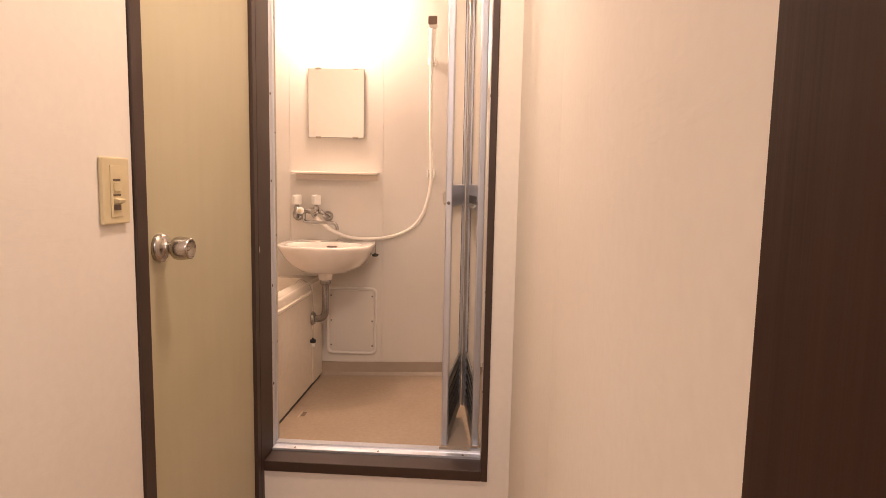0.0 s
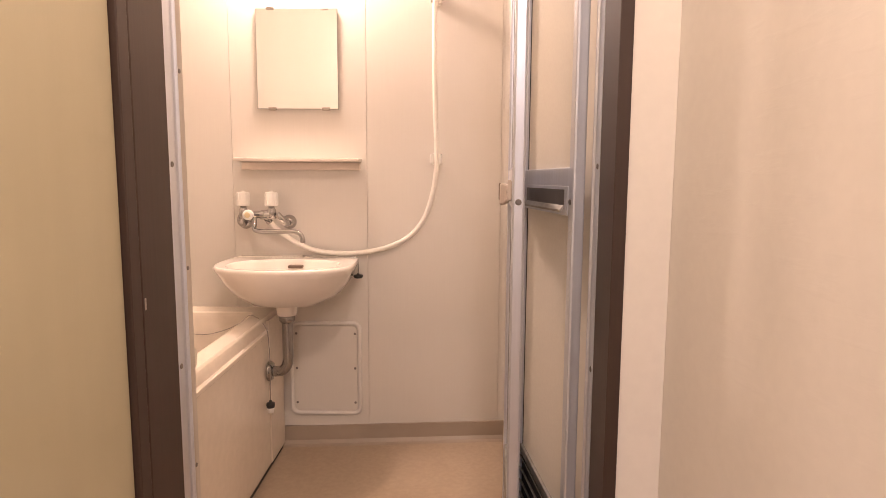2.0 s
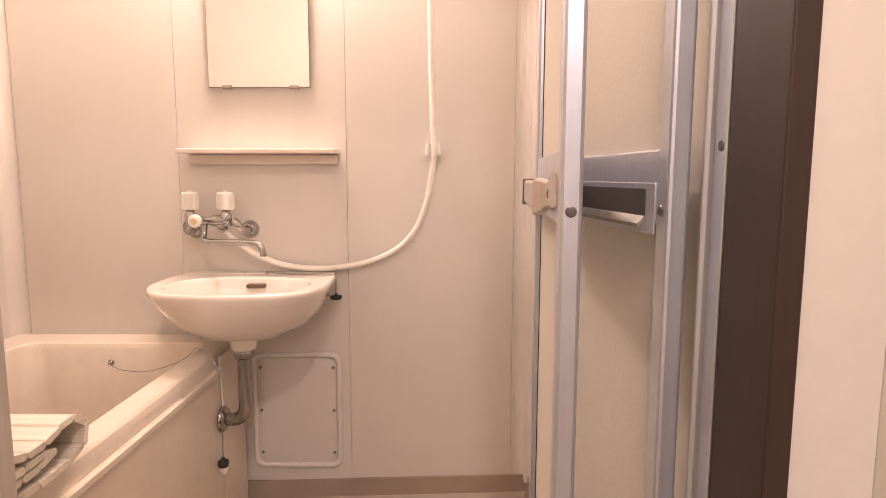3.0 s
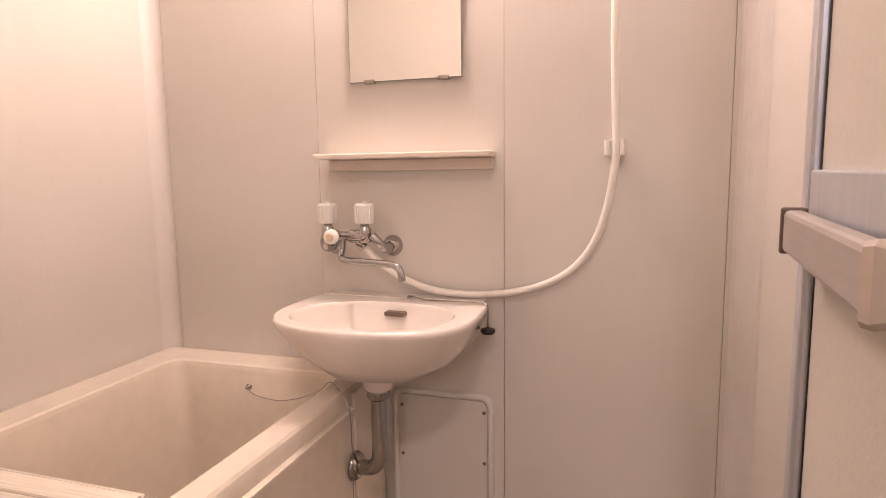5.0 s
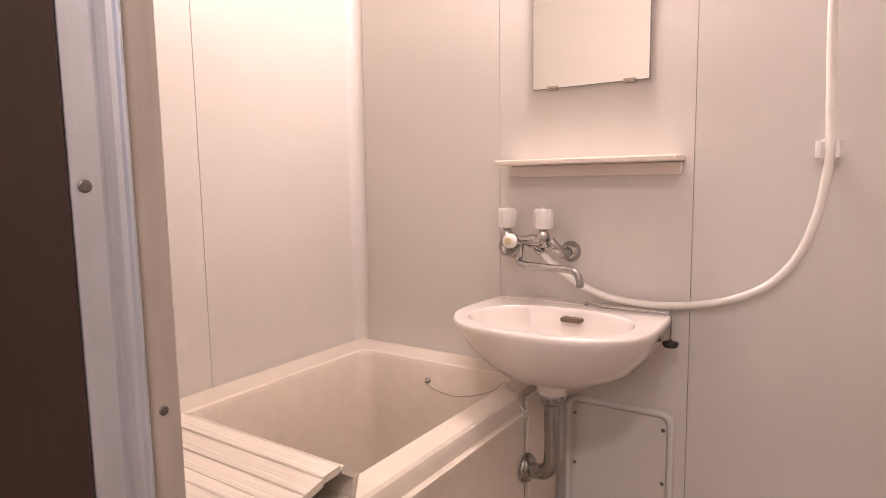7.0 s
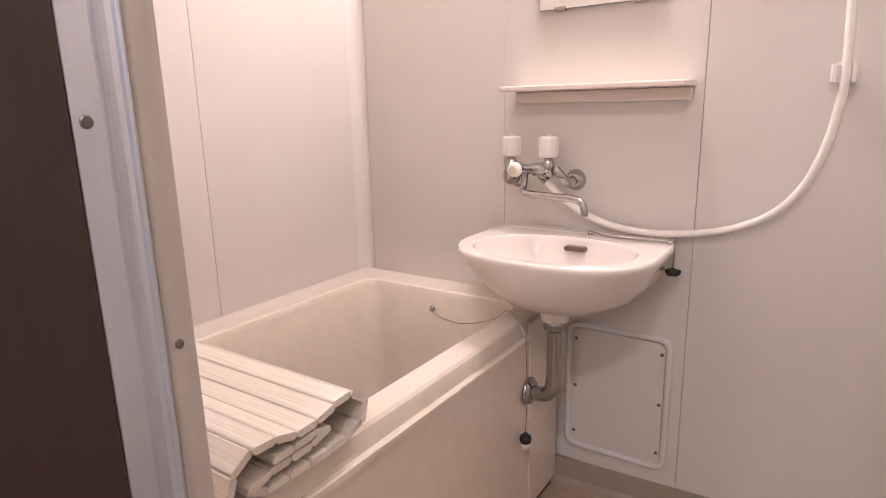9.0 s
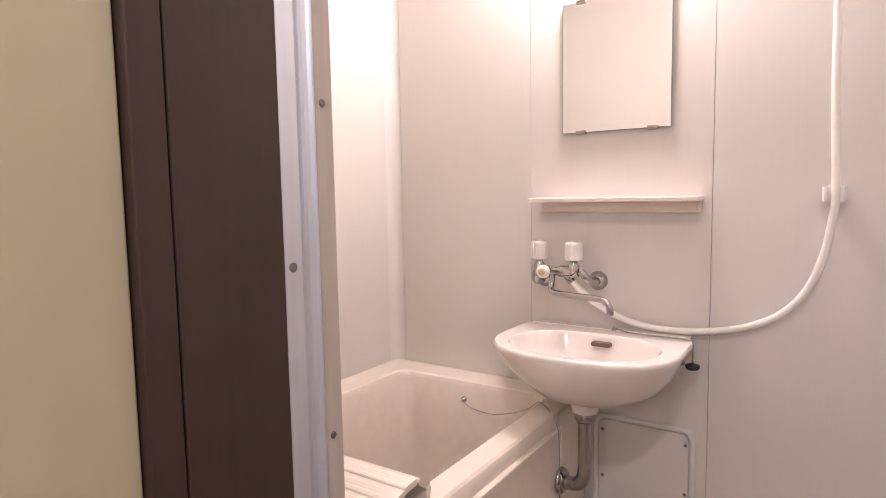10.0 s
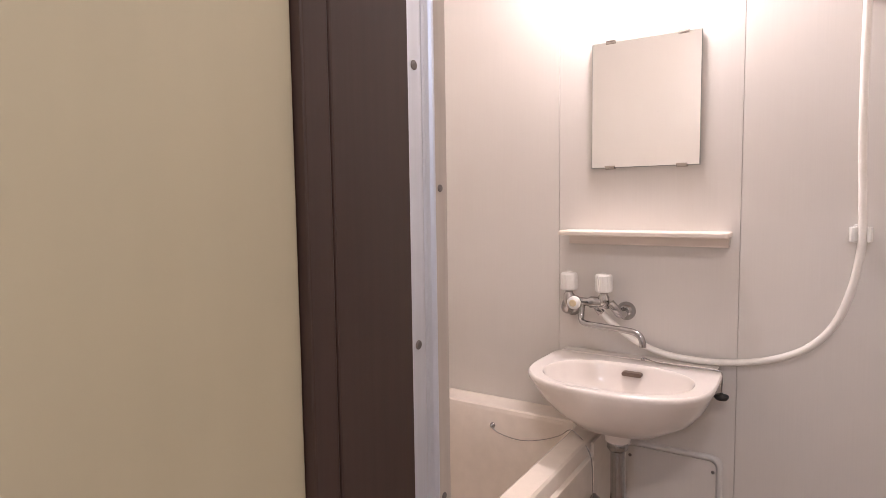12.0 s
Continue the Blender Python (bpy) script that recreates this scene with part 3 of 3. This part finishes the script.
trap = thing("drain_pipe", "dull chrome drain pipe from the basin into the tub panel", "pipe")
part("nut", lathe([(0.026, 0.649), (0.027, 0.642), (0.027, 0.630), (0.023, 0.624), (0.0, 0.624)], 24, Matrix.Translation((SX, 2.50, 0))), M_dullchrome, trap, smooth=True)
part("seal_ring", lathe([(0.030, 0.6525), (0.030, 0.6485), (0, 0.6485)], 24, Matrix.Translation((SX, 2.50, 0))), M_black, trap)
part("pipe", tube([(SX, 2.50, 0.635), (SX, 2.50, 0.56), (SX, 2.50, 0.50), (SX - 0.004, 2.501, 0.472), (SX - 0.018, 2.503, 0.453), (SX - 0.038, 2.505, 0.446), (SX - 0.072, 2.506, 0.446)], 0.0185, 20, 6), M_dullchrome, trap, smooth=True)
part("escutcheon", lathe([(0.036, 0.0), (0.036, 0.004), (0.030, 0.014), (0.020, 0.018), (0, 0.018)], 28, Matrix.Translation((-0.2285, 2.506, 0.446)) @ pose(0, 0, 0, 0, 90)), M_chrome, trap, smooth=True)

bp = thing("basin_plug", "black rubber basin plug hanging on a chain from the basin", "basin plug")
part("anchor", lathe([(0.006, 0), (0.006, 0.005), (0, 0.009)], 14, Matrix.Translation((-0.135, 2.655, SZ + 0.0005))), M_chrome, bp, smooth=True)
part("chain", tube([(-0.135, 2.653, SZ + 0.008), (-0.09, 2.64, SZ + 0.003), (-0.02, 2.635, SZ + 0.003), (0.04, 2.638, SZ + 0.003), (0.064, 2.64, SZ + 0.001), (0.070, 2.64, SZ - 0.012), (0.070, 2.64, SZ - 0.06)], 0.002, 8, 6), M_dullchrome, bp)
part("plug", lathe([(0, 0.005), (0.004, 0.005), (0.005, 0), (0.0175, -0.001), (0.018, -0.006), (0.014, -0.012), (0, -0.012)], 20, Matrix.Translation((0.070, 2.64, SZ - 0.061))), M_black, bp, smooth=True)

# ---------------------------------------------------------------- tap
tap = thing("mixer_tap", "chrome two-handle wall tap with white handles", "tap")


def turn(profile, x, y, z, rx=0.0, ry=0.0, rz=0.0, seg=24):
    return lathe(profile, seg, pose(x, y, z, rx, ry, rz))


TY = 2.625
for x in (-0.356, -0.194):
    part("wall_flange", turn([(0.027, 0), (0.027, 0.004), (0.018, 0.016), (0.014, 0.02), (0, 0.02)], x, BACK, 0.958, 90), M_chrome, tap, smooth=True)
part("inlet_bend", tube([(-0.194, 2.69, 0.958), (-0.194, 2.66, 0.956), (-0.198, 2.640, 0.960), (-0.206, 2.628, 0.975), (-0.220, TY, 0.990)], 0.0125, 16, 6), M_chrome, tap, smooth=True)
part("inlet_bend", tube([(-0.356, 2.69, 0.958), (-0.356, 2.66, 0.954), (-0.354, 2.635, 0.962), (-0.350, 2.628, 0.978), (-0.338, TY, 0.990)], 0.0125, 16, 6), M_chrome, tap, smooth=True)
part("body", turn([(0, 0), (0.014, 0), (0.016, 0.006), (0.016, 0.03), (0.012, 0.036), (0.012, 0.062), (0.017, 0.07), (0.017, 0.10), (0.013, 0.112), (0, 0.112)], -0.345, TY, 0.988, 0, 90), M_chrome, tap, smooth=True)
for x in (-0.340, -0.238):
    part("valve_neck", turn([(0.016, -0.015), (0.016, 0.018), (0.011, 0.024), (0.011, 0.034), (0, 0.034)], x, TY, 0.988), M_chrome, tap, smooth=True)
    k = part("handle", turn([(0.020, 0), (0.0225, 0.003), (0.0232, 0.02), (0.0225, 0.046), (0.020, 0.050), (0.006, 0.051), (0.006, 0.054), (0, 0.055)], x, TY, 1.020, seg=32), M_white, tap, "white ribbed plastic handle", smooth=False)
    for j in range(16):
        an = 2 * math.pi * j / 16
        part("rib", box(-0.0015, 0.0015, 0.0222, 0.0243, 0.004, 0.045), M_white, k, at=pose(x, TY, 1.020, 0, 0, math.degrees(an)))
part("diverter_neck", turn([(0.010, 0), (0.010, 0.03), (0, 0.03)], -0.310, TY - 0.010, 0.990, 90), M_chrome, tap, smooth=True)
dv = part("diverter_knob", turn([(0, 0), (0.017, 0), (0.0185, 0.003), (0.0185, 0.012), (0.015, 0.016), (0, 0.016)], -0.310, TY - 0.034, 0.990, 90), M_white, tap, "round white diverter knob", smooth=True)
part("button", turn([(0.010, 0), (0.010, 0.002), (0.007, 0.003), (0, 0.003)], -0.310, TY - 0.050, 0.990, 90), M_switch, dv)
part("spout", tube([(-0.300, TY, 0.985), (-0.300, TY - 0.006, 0.955), (-0.297, TY - 0.016, 0.938), (-0.280, TY - 0.03, 0.932), (-0.230, TY - 0.050, 0.932), (-0.160, TY - 0.078, 0.934), (-0.128, TY - 0.090, 0.933), (-0.112, TY - 0.095, 0.926), (-0.105, TY - 0.097, 0.911), (-0.104, TY - 0.097, 0.898)], 0.0085, 16, 6), M_chrome, tap, smooth=True)
part("hose_outlet", tube([(-0.258, TY, 0.985), (-0.255, TY + 0.004, 0.972), (-0.247, TY + 0.010, 0.960)], 0.012, 16, 4), M_chrome, tap, smooth=True)

# ---------------------------------------------------------------- shower
sh = thing("hand_shower", "white hand shower with its hose, hung on a wall hook", "shower")
part("hose", tube([(-0.250, 2.634, 0.966), (-0.222, 2.645, 0.932), (-0.168, 2.655, 0.890), (-0.111, 2.668, 0.861), (-0.06, 2.675, 0.848), (0.0, 2.678, 0.843), (0.06, 2.679, 0.845), (0.118, 2.678, 0.853), (0.180, 2.676, 0.869), (0.237, 2.672, 0.896), (0.280, 2.668, 0.932), (0.315, 2.664, 0.985), (0.340, 2.660, 1.06), (0.352, 2.654, 1.13), (0.357, 2.648, 1.19), (0.354, 2.650, 1.28), (0.350, 2.652, 1.40), (0.348, 2.650, 1.55), (0.348, 2.645, 1.70), (0.350, 2.640, 1.745)], 0.0088, 14, 6), M_hose, sh, "white plastic shower hose", smooth=True)
part("handle", tube([(0.350, 2.640, 1.742), (0.352, 2.632, 1.79), (0.355, 2.615, 1.85), (0.358, 2.595, 1.905)], (0.011, 0.018), 18, 6), M_white, sh, smooth=True)
hd = part("head", prism(rounded(-0.024, 0.024, -0.024, 0.024, 0.008, 4), -0.014, 0.02, "z", 0.001), M_white, sh)
hd.matrix_basis = pose(0.359, 2.580, 1.925, 75)
fp = part("face_plate", prism(rounded(-0.022, 0.022, -0.022, 0.022, 0.006, 4), 0.0, 0.003, "z"), M_brownplastic, hd, "dark brown spray plate", at=Matrix.Translation((0, 0, 0.0202)))


def hook(z, y_front):
    """A wall hook: a plate with two fingers round the hose."""
    h = thing("shower_hook", "white plastic shower hook screwed to the wall", "hook", (0.354, BACK, z), "shower hooks")
    part("plate", prism(rounded(-0.014, 0.014, -0.022, 0.022, 0.005, 4), -0.012, -0.0003, "y", 0.0008), M_white, h)
    for s in (-1, 1):
        arc = [(s * 0.008, -0.010), (s * 0.020, -0.018), (s * 0.023, -0.036), (s * 0.019, y_front), (s * 0.012, y_front), (s * 0.0155, -0.036), (s * 0.012, -0.024), (s * 0.004, -0.016)]
        part("finger", prism(arc, -0.017, 0.017, "z", 0.0012), M_white, h)
    return h


hook(1.192, -0.058)
hook(1.757, -0.062)

# ---------------------------------------------------------------- mirror and shelf
mr = thing("mirror", "frameless rectangular wall mirror held by steel clips", "mirror")
part("glass", box(-0.297, -0.002, BACK - 0.011, BACK - 0.006, 1.370, 1.723), M_edge, mr)
part("silvering", box(-0.2955, -0.0035, BACK - 0.0122, BACK - 0.0112, 1.3715, 1.7215), M_mirror, mr)
part("backing", box(-0.292, -0.007, BACK - 0.006, BACK - 0.0003, 1.375, 1.718), M_core, mr)
for x in (-0.243, -0.048):
    for z, s in ((1.370, -1), (1.723, 1)):
        c = part("clip", box(x - 0.014, x + 0.014, BACK - 0.0155, BACK - 0.0003, min(z, z + s * 0.004), max(z, z + s * 0.004), 0.001), M_steel, mr, "small steel mirror clip")
        part("lip", box(x - 0.014, x + 0.014, BACK - 0.0155, BACK - 0.0125, min(z, z - s * 0.006), max(z, z - s * 0.006), 0.0008), M_steel, c)

sf = thing("wall_shelf", "narrow cream plastic shelf under the mirror", "shelf")
part("board", prism(rounded(-0.370, 0.081, 2.605, 2.6995, 0.012, 5), 1.179, 1.192, "z", 0.003), M_shelf, sf)
part("support_rail", box(-0.362, 0.074, BACK - 0.018, BACK - 0.0003, 1.150, 1.178, 0.003), M_shelf, sf)

# ---------------------------------------------------------------- inspection panel
ip = thing("inspection_panel", "off-white inspection panel with rounded frame and six screws", "access panel")
PX0, PX1, PZ0, PZ1 = -0.206, 0.072, 0.210, 0.580


def inset(d, r):
    return rounded(PX0 + d, PX1 - d, PZ0 + d, PZ1 - d, r, 6)


rings = [[(x, BACK - y, z) for x, z in inset(d, r)] for d, r, y in ((0, 0.030, 0.0005), (0.002, 0.030, 0.008), (0.006, 0.028, 0.010), (0.014, 0.022, 0.008), (0.017, 0.020, 0.002))]
part("frame", loft(rings, False), M_cove, ip, smooth=True)
part("cover", prism(inset(0.018, 0.02), BACK - 0.0045, BACK - 0.0008, "y"), M_panel, ip)
for x in (-0.178, 0.046):
    for z in (0.260, 0.396, 0.532):
        screw(ip, Matrix.Translation((x, BACK - 0.0045, z)) @ pose(0, 0, 0, 90), 0.0048)

# floor drain
fdn = thing("floor_drain", "small square floor drain in the bathroom floor", "drain")
part("plate", box(-0.178, -0.140, 2.085, 2.165, BFLOOR, BFLOOR + 0.002, 0.001), M_switch, fdn)
part("slot", box(-0.168, -0.150, 2.10, 2.15, BFLOOR + 0.0022, BFLOOR + 0.003), M_brownplastic, fdn)
part("ring", tube([(-0.10 + 0.038 * math.cos(k * math.pi / 12), 2.15 + 0.038 * math.sin(k * math.pi / 12), BFLOOR + 0.0005) for k in range(25)], 0.0016, 6, 1), M_bathfloor, fdn)

# bath lamp over the mirror
bl = thing("wall_lamp", "lit globe lamp on the wall over the mirror", "lamp")
part("base", lathe([(0.05, 0), (0.05, 0.02), (0.042, 0.03), (0, 0.03)], 32, Matrix.Translation((-0.15, BACK - 0.0003, 2.03)) @ pose(0, 0, 0, 90)), M_white, bl, smooth=True)
part("globe", lathe([(0.068 * math.sin(math.pi * k / 16), -0.068 * math.cos(math.pi * k / 16)) for k in range(17)], 32, Matrix.Translation((-0.15, 2.600, 2.03))), M_globe, bl, "glowing opal glass globe", smooth=True)
for o in bl.children:
    o.visible_shadow = o.name.startswith("base")
pl = bpy.data.lights.new("bath_bulb", "POINT")
pl.energy, pl.color, pl.shadow_soft_size = BATH_LAMP, BATH_BULB, 0.06
new("bath_bulb", pl).location = (-0.15, 2.600, 2.03)

# ---------------------------------------------------------------- tan door on the hall's side wall
td = thing("door_1", "closed tan flush door in a dark brown casing", "door", kind="structure")
leaf = part("door_leaf", box(HL - 0.04, HL - 0.006, 0.731, 1.304, 0.01, 2.03, 0.002), M_tan, td, "plain tan laminate door leaf")
part("casing", box(HL - 0.1, HL + 0.006, 0.690, 0.7295, 0, 2.06, 0.002), M_dark, td)
part("casing", box(HL - 0.1, HL + 0.004, 1.3055, 1.3345, 0, 2.06, 0.002), M_dark, td)
part("casing", box(HL - 0.1, HL + 0.006, 0.7295, 1.3055, 2.032, 2.06, 0.002), M_dark, td)
KZ, KY = 0.995, 0.787
kn = part("door_knob", lathe([(0, 0), (0.031, 0), (0.032, 0.004), (0.030, 0.011), (0.022, 0.016), (0.015, 0.018), (0.0125, 0.024), (0.0125, 0.030), (0.019, 0.033), (0.0235, 0.038), (0.0255, 0.046), (0.0245, 0.056), (0.0225, 0.068), (0.0215, 0.072), (0.0195, 0.073), (0.014, 0.062), (0, 0.060)], 40, Matrix.Translation((HL - 0.0058, KY, KZ)) @ pose(0, 0, 0, 0, 90)), M_steel, leaf, "brushed steel round door knob", smooth=True)
part("lock_button", lathe([(0.006, 0.058), (0.006, 0.066), (0.004, 0.068), (0, 0.068)], 16, Matrix.Translation((HL - 0.0058, KY, KZ)) @ pose(0, 0, 0, 0, 90)), M_steel, leaf, smooth=True)

# ---------------------------------------------------------------- light switch
sw = thing("light_switch", "aged ivory wall switch plate with small rockers", "light switch")
part("plate", box(HL + 0.0003, HL + 0.009, 0.583, 0.665, 1.057, 1.180, 0.003), M_switch, sw)
part("insert", box(HL + 0.009, HL + 0.0105, 0.604, 0.640, 1.070, 1.165, 0.0008), M_switch, sw)
part("rocker", box(HL + 0.0105, HL + 0.0135, 0.612, 0.632, 1.118, 1.134, 0.001), M_switch, sw, "ivory rocker")
part("slot", box(HL + 0.0105, HL + 0.0110, 0.611, 0.633, 1.1365, 1.1405), M_brownplastic, sw)
part("slot", box(HL + 0.0105, HL + 0.0110, 0.611, 0.633, 1.1090, 1.1125), M_brownplastic, sw)
part("lever", prism([(0.0105, 1.094), (0.020, 1.097), (0.021, 1.103), (0.0105, 1.105)], 0.612, 0.633, "y", 0.001), M_switch, sw, "ivory toggle lever").location.x = HL
part("slot", box(HL + 0.0105, HL + 0.0110, 0.611, 0.633, 1.083, 1.093), M_brownplastic, sw)

# dark wooden door post at the mouth of the hall
post = thing("door_2", "dark brown wooden door casing at the hall's mouth", "door frame", kind="structure")
part("post", box(0.700, HR + 0.3, -0.41, -0.276, 0, 2.06, 0.003), M_darkwood, post)

# lamps of the hall and of the room behind
cl = thing("ceiling_lamp", "round white ceiling lamp of the hall", "lamp")
part("cover", lathe([(0.0, 0), (0.09, 0.0), (0.11, 0.02), (0.11, 0.05), (0, 0.05)], 32, Matrix.Translation((0.45, 0.72, HCEIL - 0.0503))), M_hallglow, cl, smooth=True)
area_lamp("hall_light", Matrix.Translation((0.45, 0.72, HCEIL - 0.055)), 0.2, HALL_LAMP, BULB)
cl2 = copy_thing(cl, Matrix.Translation((0.05, -2.52, 0)))
area_lamp("room_light", Matrix.Translation((0.50, -1.8, HCEIL - 0.055)), 0.2, ROOM_LAMP, TUBE)
